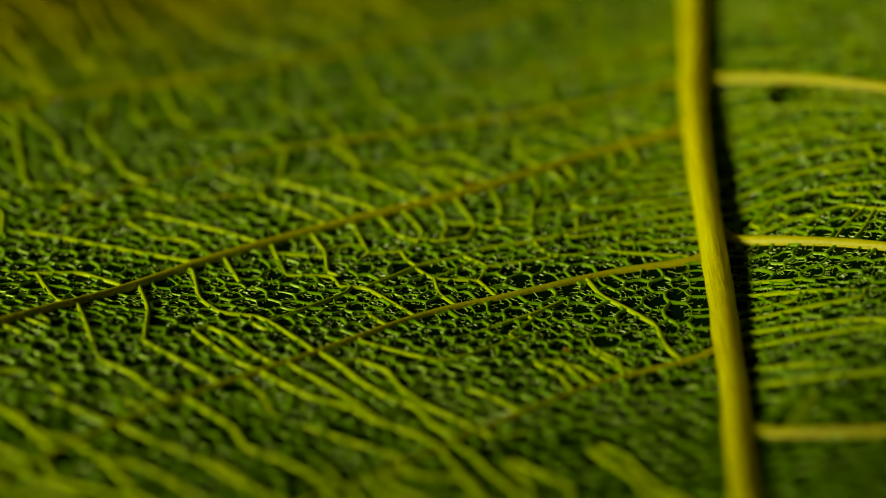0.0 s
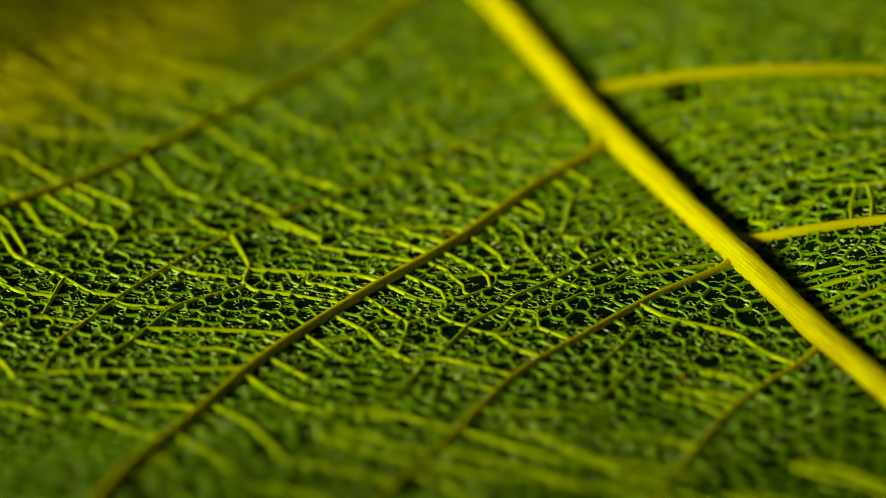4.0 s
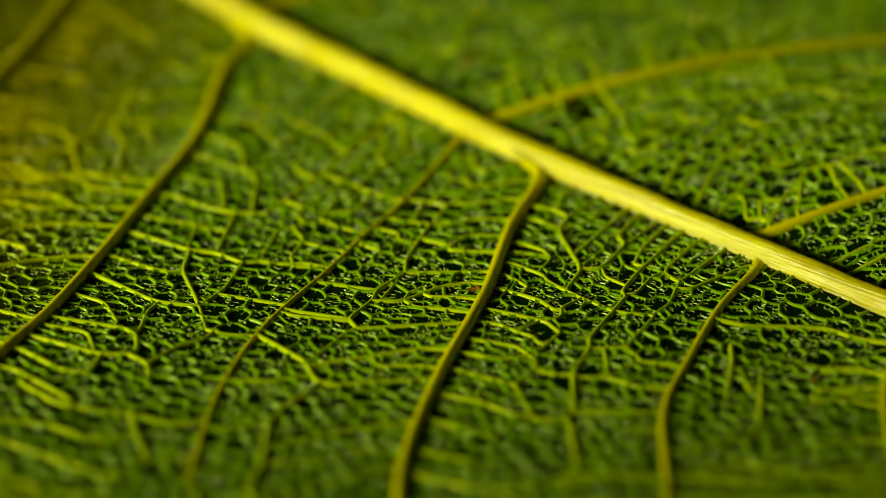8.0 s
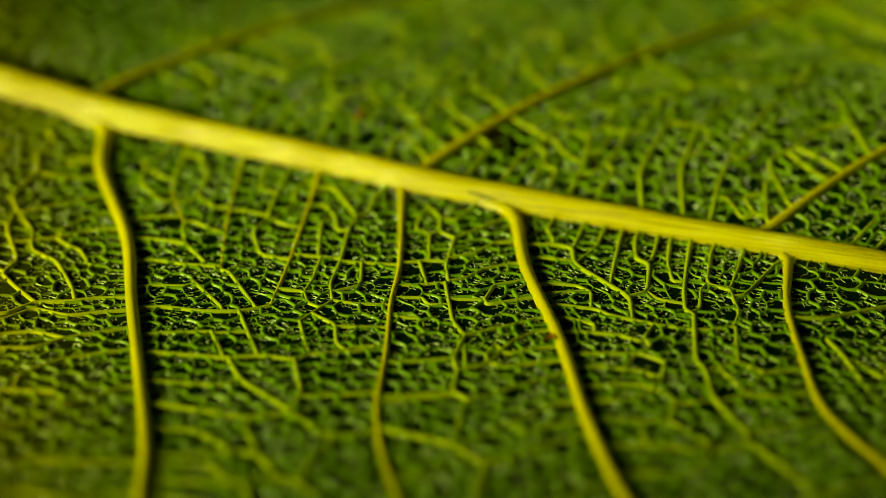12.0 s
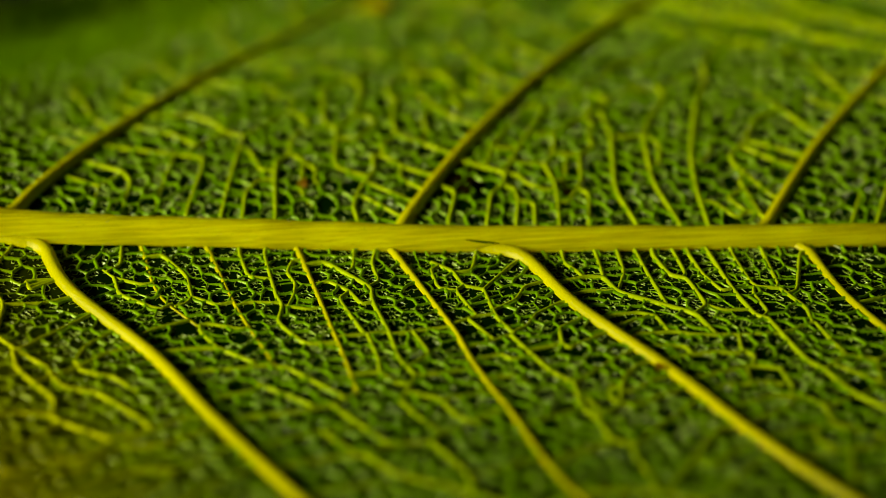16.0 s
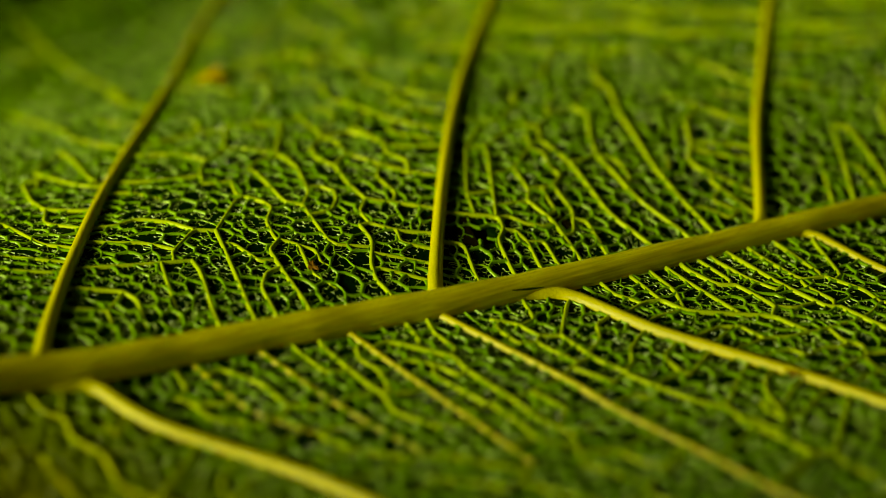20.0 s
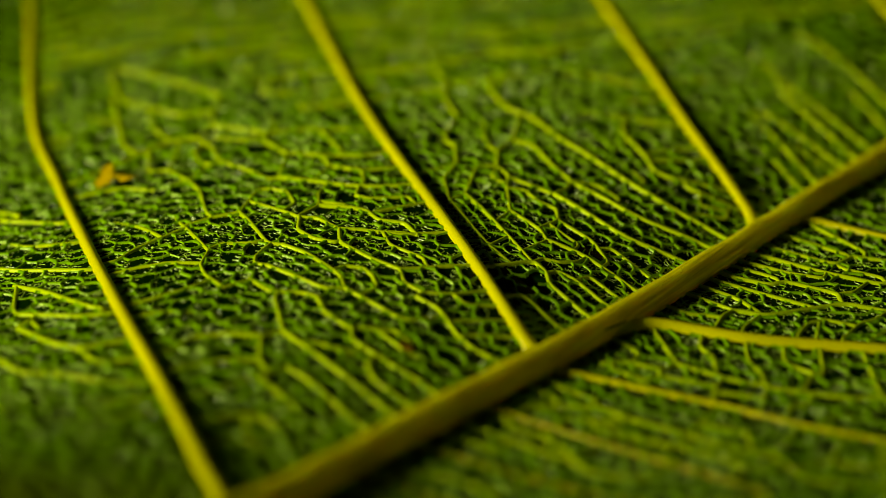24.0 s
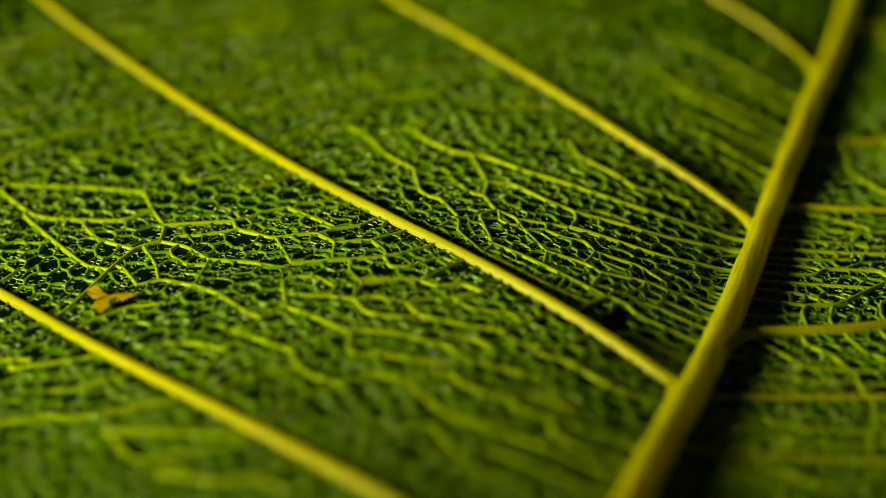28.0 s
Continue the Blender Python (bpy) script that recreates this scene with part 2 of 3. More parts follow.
SMALL += tenths(
    (-62, 60, -59, 53, -58, 45, -61, 39, -72, 36), (-211, 93, -197, 95, -185, 92, -179, 94), (-152, 81, -142, 64),
    (-103, 73, -84, 52, -82, 48), (-151, 87, -141, 65), (-251, 113, -251, 93, -245, 81, -240, 74),
    (-180, 97, -178, 89, -171, 80), (-80, 72, -69, 56), (-246, 121, -246, 92, -250, 90), (-77, 74, -66, 74, -58, 62),
    (-199, 114, -197, 113, -185, 122, -177, 124), (-129, 93, -119, 72),
    (-237, 135, -235, 130, -235, 111, -230, 102, -218, 109), (-170, 111, -180, 97))
SMALL += tenths(
    (-227, 140, -218, 109, -211, 103, -211, 93, -220, 82), (-159, 113, -148, 88), (-45, 69, -42, 62, -42, 50),
    (-219, 143, -210, 125, -219, 111), (-213, 145, -199, 118, -200, 111, -207, 103), (-80, 86, -77, 74),
    (-124, 110, -126, 108, -120, 100, -118, 101), (-10, 55, -31, 54), (-127, 112, -121, 106, -118, 97),
    (-195, 154, -191, 138, -198, 123, -200, 122), (-98, 103, -96, 91, -103, 88),
    (-136, 124, -155, 114, -167, 112, -168, 114), (-70, 91, -95, 80, -103, 73))
SMALL += tenths(
    (-68, 90, -64, 85, -56, 81, -49, 72, -48, 68), (-125, 124, -131, 120, -136, 124),
    (-181, 161, -179, 157, -178, 125, -170, 111), (-110, 118, -105, 100),
    (-36, 73, -32, 60, -33, 54, -44, 50, -60, 25, -75, 20), (-85, 106, -82, 96, -86, 92, -84, 86),
    (-142, 146, -155, 136, -168, 114, -170, 112), (-203, 189, -184, 181, -171, 171, -169, 167),
    (-166, 169, -161, 144, -159, 139, -155, 136), (-110, 132, -125, 124), (-77, 108, -69, 90),
    (-104, 130, -109, 119, -121, 114))
SMALL += tenths(
    (-182, 192, -190, 183), (-93, 126, -110, 132), (-93, 126, -93, 117, -90, 105),
    (-149, 177, -146, 171, -142, 146, -137, 137, -136, 124), (-127, 158, -122, 146), (-126, 159, -143, 147),
    (-52, 95, -46, 87, -37, 83, -33, 74), (-175, 209, -160, 200, -145, 179), (-132, 174, -126, 159),
    (-58, 105, -73, 97), (-110, 155, -137, 137), (-61, 112, -56, 102, -55, 95), (-146, 206, -131, 186),
    (-91, 148, -90, 138, -97, 134, -99, 129), (-82, 138, -65, 141), (-65, 125, -80, 120, -87, 128))
SMALL += tenths(
    (-115, 183, -114, 168, -110, 155, -103, 146), (-66, 133, -62, 111), (-66, 133, -82, 131, -93, 126),
    (-38, 98, -20, 85, -18, 81), (-38, 98, -58, 95, -69, 90), (-94, 180, -109, 162, -112, 161),
    (-101, 191, -99, 182, -96, 178), (-65, 142, -41, 150), (-84, 173, -85, 169, -106, 150), (-66, 152, -64, 133),
    (-35, 105, -38, 108, -56, 102), (-10, 67, -22, 67, -28, 63, -33, 61), (-84, 199, -84, 187, -82, 174),
    (-44, 138, -45, 142, -36, 146, -29, 153))
SMALL += tenths(
    (-70, 202, -70, 193, -81, 180, -83, 181), (-84, 234, -86, 228, -99, 217), (-89, 255, -80, 241, -71, 232, -66, 220),
    (-85, 249, -92, 245, -96, 233, -111, 220), (-78, 240, -76, 242, -66, 239, -55, 228),
    (-81, 261, -100, 247, -111, 248, -117, 240), (-55, 199, -59, 199, -70, 193),
    (-55, 200, -54, 196, -58, 186, -58, 182), (-44, 170, -47, 161, -46, 156), (-56, 215, -51, 203),
    (-70, 263, -44, 236), (-21, 113, -24, 116, -36, 114, -38, 108), (-69, 262, -79, 251, -85, 249))
SMALL += tenths(
    (-38, 172, -44, 170, -55, 172, -70, 163, -70, 151), (-43, 187, -41, 182, -42, 171),
    (-18, 116, -25, 108, -35, 105, -38, 98), (-42, 208, -40, 204, -36, 202, -42, 193, -40, 187),
    (-10, 98, -25, 101, -26, 108), (-33, 228, -42, 216, -43, 213, -40, 209),
    (-18, 162, -16, 154, -34, 138, -44, 138, -66, 133), (-14, 162, -15, 166, -22, 168, -30, 165, -38, 166),
    (-30, 288, -61, 285, -76, 282), (-8, 135, -18, 137, -30, 135, -33, 139), (-7, 143, -21, 144, -24, 148))
SMALL += tenths(
    (-13, 237, -22, 230, -27, 220, -26, 216), (-8, 213, -22, 204, -36, 202), (-4, 175, -10, 176, -38, 172),
    (-2, 185, -9, 185, -24, 182, -26, 174), (1, 228, -14, 228, -18, 233), (3, 267, -4, 268, -15, 273),
    (4, 279, -12, 277, -16, 272, -28, 274, -40, 268, -59, 270, -69, 262), (33, 237, 22, 239), (41, 253, 33, 237),
    (41, 228, 33, 237), (22, 140, 22, 138, 9, 123), (52, 247, 42, 228, 35, 225, 20, 228),
    (34, 171, 33, 177, 26, 182, 16, 183))
SMALL += tenths(
    (51, 209, 20, 216), (63, 240, 50, 198), (50, 198, 42, 198, 17, 204), (74, 262, 67, 253, 61, 241),
    (30, 136, 17, 118), (39, 155, 32, 156, 28, 153), (84, 258, 72, 244), (39, 146, 33, 134),
    (56, 184, 54, 180, 40, 176, 39, 170), (48, 162, 44, 159, 28, 162, 16, 157), (50, 164, 45, 170, 32, 171, 14, 171),
    (28, 111, 23, 103, 7, 107), (65, 182, 16, 191), (65, 182, 69, 189, 58, 202, 52, 204),
    (69, 189, 79, 195, 87, 204, 86, 213))
SMALL += tenths(
    (39, 122, 32, 124, 24, 114), (110, 247, 85, 241, 76, 231), (47, 133, 37, 133, 24, 140, 16, 142, 11, 141),
    (47, 133, 47, 129, 39, 122, 32, 109), (17, 80, 15, 74, 4, 75), (128, 269, 98, 278), (114, 229, 102, 234, 89, 222),
    (68, 146, 43, 148, 39, 146), (83, 162, 77, 158, 71, 157, 63, 163, 51, 165, 48, 162),
    (26, 85, 24, 81, 17, 80, 5, 82), (84, 163, 82, 167, 65, 182), (152, 241, 119, 252, 110, 247))
SMALL += tenths(
    (43, 102, 33, 83, 26, 85, 21, 90, 5, 93), (148, 226, 126, 230, 114, 229, 102, 214), (62, 123, 55, 129, 47, 129),
    (62, 123, 45, 101), (102, 171, 98, 161), (79, 139, 78, 134, 72, 131, 66, 133, 60, 138), (99, 161, 87, 164, 83, 162),
    (149, 216, 147, 220, 138, 224), (156, 218, 132, 211, 124, 205, 122, 201), (33, 83, 32, 79, 27, 76, 23, 70),
    (100, 150, 73, 151), (174, 201, 161, 215, 156, 218))
SMALL += tenths(
    (176, 201, 160, 201, 135, 204, 129, 203, 126, 207), (126, 152, 121, 162, 114, 167, 102, 171),
    (106, 135, 95, 135, 75, 140, 68, 146), (127, 152, 126, 146, 116, 140, 114, 136),
    (110, 136, 108, 147, 105, 151, 100, 150), (50, 87, 36, 91), (192, 192, 183, 191, 156, 182, 154, 179),
    (82, 107, 75, 112, 61, 111), (84, 108, 84, 106, 76, 101, 75, 102), (109, 123, 100, 125, 92, 123, 91, 121),
    (97, 114, 91, 110, 76, 103, 64, 89))
SMALL += tenths(
    (97, 114, 90, 122, 74, 124, 62, 123), (147, 143, 152, 163, 152, 173, 156, 178), (163, 148, 178, 148),
    (210, 175, 195, 175, 179, 167, 177, 164), (254, 199, 197, 190, 192, 192), (130, 126, 111, 137, 106, 135),
    (116, 115, 115, 104, 122, 96), (137, 123, 143, 130, 149, 142), (60, 82, 50, 87, 49, 78), (162, 134, 126, 152),
    (124, 114, 115, 115, 109, 112, 97, 114), (224, 162, 196, 156, 193, 152), (96, 98, 84, 76), (38, 68, 40, 82))
SMALL += tenths(
    (38, 68, 25, 65, 0, 66), (115, 104, 105, 99, 98, 97, 90, 100, 81, 96, 72, 100), (140, 114, 124, 114),
    (117, 101, 107, 98, 106, 100), (320, 175, 295, 168), (58, 72, 59, 62), (140, 102, 133, 101, 124, 107, 124, 114),
    (140, 102, 144, 105, 137, 123), (175, 110, 164, 115, 149, 128), (175, 110, 181, 122), (23, 57, 20, 53, 4, 55),
    (348, 159, 268, 160, 218, 156), (196, 110, 188, 106, 175, 110), (144, 93, 119, 86, 109, 81, 101, 74, 97, 69))
SMALL += tenths(
    (113, 83, 109, 90, 103, 89, 93, 79, 87, 82), (80, 71, 60, 82), (37, 60, 29, 61, 28, 66), (70, 67, 33, 84),
    (175, 92, 160, 93, 147, 96, 144, 93), (175, 92, 175, 110), (210, 97, 205, 99, 196, 110), (59, 62, 44, 64, 38, 68),
    (133, 76, 121, 72, 114, 79), (121, 72, 109, 61), (190, 82, 192, 86, 190, 90, 182, 96, 175, 96),
    (203, 84, 194, 96, 189, 107), (156, 74, 144, 93), (152, 73, 142, 70, 133, 76, 132, 83))
SMALL += tenths(
    (198, 80, 187, 83, 175, 92), (198, 80, 205, 85, 209, 95, 216, 126), (141, 70, 136, 66, 128, 62, 121, 53),
    (103, 65, 95, 47), (260, 84, 242, 84, 239, 81), (172, 70, 184, 75, 193, 76, 194, 81),
    (200, 69, 175, 64, 172, 70, 157, 75, 152, 73), (43, 54, 27, 55, 16, 61, 16, 65), (175, 64, 163, 54, 158, 52),
    (231, 67, 231, 71, 222, 80, 206, 86), (256, 64, 256, 67, 220, 98), (156, 53, 154, 49, 144, 44, 140, 39))
SMALL += tenths(
    (158, 52, 137, 64), (186, 51, 176, 58, 173, 62))
HOLE = (0.0262, 0.0950)


def outer_veins():
    """Cross veins further out, from each side vein over to the next, where none is listed above."""
    rng = np.random.default_rng(12)
    known = np.concatenate([spline(q, 0.003) for q in SMALL + BETWEEN])
    found = []
    for half in (SIDE[:6], SIDE[6:]):
        for upper, lower in zip(half, half[1:]):
            p, q = spline(upper, 0.002), spline(lower, 0.002)
            i = 14
            while i < len(p):
                j = int(np.argmin(np.hypot(*(q - p[i]).T)) + rng.integers(-4, 9))
                i += int(rng.integers(4, 8))
                if not 3 < j < len(q):
                    continue
                a, b = p[min(i, len(p) - 1)], q[j]
                if np.hypot(*(b - a)) < 0.025:
                    continue
                n = max(3, int(np.hypot(*(b - a)) / 0.011))
                u = np.linspace(0, 1, n + 1)[:, None]
                way = (b - a) / np.hypot(*(b - a))
                line = a + (b - a) * u + np.array([-way[1], way[0]]) * rng.normal(0, 0.0026, (n + 1, 1)) * np.sqrt(4 * u * (1 - u))
                run = []
                for c in list(line) + [None]:
                    if c is not None and np.hypot(*(known - c).T).min() > 0.011:
                        run.append((float(c[0]), float(c[1])))
                    else:
                        if len(run) > 1:
                            found.append(run)
                        run = []
    return found


LISTED = len(SMALL)
SMALL += outer_veins()


# ---- net of small veins: nested cells, each a pit between ridges ----
def along_line(points, step):
    """Points along the straight legs of a line, evenly spaced."""
    p = np.array(points, float)
    at = np.concatenate([[0], np.cumsum(np.hypot(*np.diff(p, axis=0).T))])
    n = max(2, int(at[-1] / step) + 1)
    u = np.linspace(0, at[-1], n)
    return np.stack([np.interp(u, at, p[:, 0]), np.interp(u, at, p[:, 1])], 1)


def seeds(rng, step, inside):
    """Jittered hexagonal points of that step for which inside(x, y)."""
    xs = np.arange(-0.5, 0.5, step)
    ys = np.arange(-0.7, 0.65, step * 0.866)
    gx, gy = np.meshgrid(xs, ys)
    gx[1::2] += step / 2
    p = np.stack([gx.ravel(), gy.ravel()], 1) + rng.uniform(-0.32, 0.32, (gx.size, 2)) * step
    return p[inside(p[:, 0], p[:, 1])]


def oval(x, y, grow=1.0):
    return (x / HALF_WIDTH) ** 2 + ((y - 0.5 * (TIP + BASE)) / (0.5 * (BASE - TIP))) ** 2 < grow


def near(x, y):
    return (x / 0.36) ** 2 + ((y - 0.04) / 0.34) ** 2 < 1


def ribs(start, end, bow, w0, w1, h0, h1, web=1.0):
    """Half-round ribs on the leaf from start to end (n x 2 each), bowed sideways by bow, with their half widths and heights at both ends.
    web: how much they widen where they meet."""
    d = end - start
    d = d / np.maximum(np.hypot(d[:, 0], d[:, 1]), 1e-9)[:, None]
    across = np.stack([-d[:, 1], d[:, 0]], 1)
    verts = []
    for u in (0.0, 0.5, 1.0):
        c = start * (1 - u) + end * u + across * (bow * 4 * u * (1 - u))[:, None]
        z = rise(c[:, 0], c[:, 1])
        w, h = (w0 * (1 - u) + w1 * u) * (web - 4 * (web - 0.9) * u * (1 - u)), h0 * (1 - u) + h1 * u
        for side, up in ((1.0, None), (0.62, 0.72), (0.0, 1.0), (-0.62, 0.72), (-1.0, None)):
            verts.append(np.column_stack([c + across * (w * side)[:, None], z - 0.0004 if up is None else z + h * up]))
    m, i = len(start), np.arange(len(start))
    faces = [np.column_stack([i + (5 * r + k) * m, i + (5 * r + 5 + k) * m, i + (5 * r + 6 + k) * m, i + (5 * r + 1 + k) * m])
             for r in (0, 1) for k in range(4)]
    return np.concatenate(verts), np.concatenate(faces)


def fine_zone(x, y):
    """The part of the leaf that comes close enough for its finest veins to be told apart."""
    return (np.hypot(x, y) < 0.315) & (y > -0.135)


class Lines:
    """Vein lines sampled densely, with the room that the cells beside each of them keep."""

    def __init__(self, lines):
        self.at = np.concatenate([c for c, _ in lines])
        self.gap = np.concatenate([np.full(len(c), g) for c, g in lines])
        self.own = np.concatenate([np.full(len(c), i) for i, (c, _) in enumerate(lines)])
        order = np.argsort(self.at[:, 1])
        self.at, self.gap, self.own = self.at[order], self.gap[order], self.own[order]

    def clear(self, p, reach, own=None):
        """Which points of p keep off all lines by reach times the lines' own gaps."""
        good = np.empty(len(p), bool)
        rows = np.lexsort((p[:, 0], np.floor(p[:, 1] / 0.02)))
        wide = reach * self.gap.max()
        for i in range(0, len(p), 250):
            j = rows[i:i + 250]
            low, high = np.searchsorted(self.at[:, 1], (p[j, 1].min() - wide, p[j, 1].max() + wide))
            c = low + np.flatnonzero((self.at[low:high, 0] > p[j, 0].min() - wide) & (self.at[low:high, 0] < p[j, 0].max() + wide))
            off = np.hypot(p[j, None, 0] - self.at[None, c, 0], p[j, None, 1] - self.at[None, c, 1]) > reach * self.gap[c]
            if own is not None:
                off |= own[j, None] == self.own[None, c]
            good[j] = off.all(axis=1)
        return good


def flanks(rng, curves, jitter):
    """Seeds in pairs on both sides of curves [(points, gap)], so that cells face each other across them; and each seed's curve."""
    pairs, owner = [], []
    for i, (c, gap) in enumerate(curves):
        d = np.gradient(c, axis=0)
        d /= np.maximum(np.hypot(d[:, 0], d[:, 1]), 1e-9)[:, None]
        side = np.stack([-d[:, 1], d[:, 0]], 1) * (gap * rng.uniform(0.93, 1.1, (len(c), 1)))
        c = c + d * rng.uniform(-jitter, jitter, (len(c), 1))
        pairs += [c + side, c - side]
        owner.append(np.full(2 * len(c), i))
    return np.concatenate(pairs), np.concatenate(owner)


def cells(pts, most):
    """Cells round the points: their corners, and the walls as (cell, corner, next corner, neighbour)."""
    from mathutils.geometry import delaunay_2d_cdt
    tri = np.array(delaunay_2d_cdt([Vector(p) for p in pts], [], [], 0, 1e-9)[2])
    a, b, c = pts[tri[:, 0]], pts[tri[:, 1]], pts[tri[:, 2]]
    longest = np.max([np.hypot(*(a - b).T), np.hypot(*(b - c).T), np.hypot(*(c - a).T)], axis=0)
    tri = tri[longest < most]
    pos = pts[tri].mean(axis=1)
    s = tri.ravel()
    t = np.repeat(np.arange(len(tri)), 3)
    o2 = np.roll(tri, -2, axis=1).ravel()
    ang = np.arctan2(pos[t, 1] - pts[s, 1], pos[t, 0] - pts[s, 0])
    order = np.lexsort((ang, s))
    s, t, o2 = s[order], t[order], o2[order]
    first = np.searchsorted(s, np.arange(len(pts)))
    count = np.bincount(s, minlength=len(pts))
    idx = np.arange(len(s))
    nxt = np.where(idx + 1 < first[s] + count[s], idx + 1, first[s])
    return pos, s, t, t[nxt], o2, count


def torn(p, grow=1.0):
    return np.hypot((p[:, 0] - HOLE[0]) / (0.0064 * grow), (p[:, 1] - HOLE[1]) / (0.0050 * grow)) < 1


def joined(sets):
    at = np.cumsum([0] + [len(v) for v, _ in sets])
    return np.concatenate([v for v, _ in sets]) * DM, np.concatenate([q + k for (_, q), k in zip(sets, at)])


def vein_net():
    rng = np.random.default_rng(7)
    middle_line = [(float(midrib_x(y)), y) for y in np.arange(-0.36, 0.46, 0.02)]
    large = [(middle_line, 0.0080)] + [(q, 0.0056) for q in SIDE] + [(q, 0.0046) for q in BETWEEN] + [(q, 0.0037) for q in SMALL]
    dense = [(spline(q, 0.0015) if g > 0.004 else along_line(q, 0.0015), g) for q, g in large]
    tracks = Lines(dense)

    # closed cells, lined up with the larger veins
    pairs, owner = flanks(rng, [(spline(q, 0.0064) if g > 0.004 else along_line(q, 0.0070), g) for q, g in large], 0.0012)
    pairs = pairs[tracks.clear(pairs, 0.66, owner) & oval(pairs[:, 0], pairs[:, 1], 0.97)]
    pts = np.concatenate([seeds(rng, 0.0078, lambda x, y: oval(x, y, 0.99) & near(x, y)),
                          seeds(rng, 0.020, lambda x, y: oval(x, y, 0.985) & ~near(x, y))])
    pts = np.concatenate([pts[tracks.clear(pts, 1.6)], pairs])
    pos, s, t, t2, o2, count = cells(pts, 0.05)
    on_vein = ~tracks.clear(pos, 0.30)
    e = (s < o2) & (count[s] >= 3) & ~(on_vein[t] & on_vein[t2]) & ~(torn(pos)[t] & torn(pos)[t2])
    a, b = t[e], t2[e]
    n = len(a)
    # groups of cells share a stouter wall
    hubs = seeds(rng, 0.0155, near)
    group = np.empty(len(pts), int)
    for i in range(0, len(pts), 400):
        group[i:i + 400] = np.argmin(np.hypot(pts[i:i + 400, None, 0] - hubs[None, :, 0], pts[i:i + 400, None, 1] - hubs[None, :, 1]), axis=1)
    stout = group[s[e]] != group[o2[e]]
    half = np.where(stout, 0.00078, 0.00037) * rng.uniform(0.8, 1.2, n)
    top = np.full(len(pos), 0.00042)
    top[a[stout]], top[b[stout]] = 0.00086, 0.00086
    top = np.where(on_vein, 0.00072, top) * rng.uniform(0.85, 1.15, len(pos))
    d = pos[b] - pos[a]
    length = np.hypot(d[:, 0], d[:, 1])
    d /= np.maximum(length, 1e-9)[:, None]
    bow = rng.normal(0, 0.08, n) * length
    net = joined([ribs(pos[a] - d * (0.5 * half)[:, None], pos[b] + d * (0.5 * half)[:, None], bow,
                       half * np.where(on_vein[a], 1.25, 1.0), half * np.where(on_vein[b], 1.25, 1.0), top[a], top[b], 1.25)])

    # finest veins: smaller cells inside those, many of them left open, and ends that stop in the pits
    close = fine_zone(*(0.5 * (pos[a] + pos[b])).T) & (length > 0.0012)
    u = np.linspace(0, 1, 9)[:, None]
    across = np.stack([-d[:, 1], d[:, 0]], 1)
    walls = [(pos[i] + (pos[k] - pos[i]) * u + across[m] * bow[m] * 4 * u * (1 - u), 0.0017) for i, k, m in zip(a[close], b[close], np.flatnonzero(close))]
    walls += [(c, 0.0021 if g < 0.005 else 0.0036) for c, g in dense[1:]] + [(dense[0][0], 0.0066)]
    bounds = Lines(walls)
    steps = [max(1, int(np.hypot(*(c[-1] - c[0])) / 0.0026)) for c, _ in walls]
    curves = [(c[np.linspace(0, len(c) - 1, max(2, k + 1)).round().astype(int)], g) for (c, g), k in zip(walls, steps)]
    mids = [((c[:-1] + c[1:]) / 2 if len(c) > 2 else np.stack([c[0] * 0.6 + c[-1] * 0.4, c[0] * 0.4 + c[-1] * 0.6]), g) for c, g in curves]
    pairs, owner = flanks(rng, mids, 0.0004)
    pairs = pairs[bounds.clear(pairs, 0.72, owner) & fine_zone(pairs[:, 0], pairs[:, 1])]
    pts = seeds(rng, 0.0029, fine_zone)
    pts = np.concatenate([pts[bounds.clear(pts, 1.35)], pairs])
    pos, s, t, t2, o2, count = cells(pts, 0.012)
    on_vein = ~bounds.clear(pos, 0.42)
    edge = pos[t2] - pos[t]
    long = np.hypot(edge[:, 0], edge[:, 1])
    good = (s < o2) & (count[s] >= 3) & ~(on_vein[t] & on_vein[t2]) & (long > 0.0004) & ~torn(pos, 1.15)[t] & ~torn(pos, 1.15)[t2]
    # some walls grow in from the larger veins, others carry on from where those end, round after round
    reached, inner, left = on_vein.copy(), ~on_vein, good.copy()
    parts = []
    for grow, stub in ((0.46, 0.5), (0.36, 0.45), (0.25, 0.5)):
        open_end = left & (inner[t] | inner[t2]) & (reached[t] | reached[t2])
        dice = rng.random(len(s))
        whole = open_end & (dice < grow)
        short = open_end & ~whole & (rng.random(len(s)) < stub)
        left &= ~open_end
        for pick, reach in ((whole, (1.0, 1.0)), (short, (0.45, 0.9))):
            k = np.flatnonzero(pick)
            flip = ~reached[t[k]]
            i, j = np.where(flip, t2[k], t[k]), np.where(flip, t[k], t2[k])
            go = pos[j] - pos[i]
            far = rng.uniform(*reach, len(k))
            m = np.hypot(go[:, 0], go[:, 1]) * far
            w = 0.00011 * rng.uniform(0.8, 1.3, len(k))
            w0 = w * np.where(on_vein[i], 1.8, 1.1)
            w1 = w * np.where(far < 1, 0.65, 1.1)
            h0 = np.where(on_vein[i], 0.00042, 0.00024) * rng.uniform(0.85, 1.15, len(k))
            h1 = 0.00024 * rng.uniform(0.85, 1.15, len(k)) * np.where(far < 1, 0.6, 1.0)
            parts.append(ribs(pos[i], pos[i] + go * far[:, None], rng.normal(0, 0.07, len(k)) * m, w0, w1, h0, h1))
        reached = reached.copy()
        reached[t[whole]], reached[t2[whole]] = True, True
    fine = joined(parts)

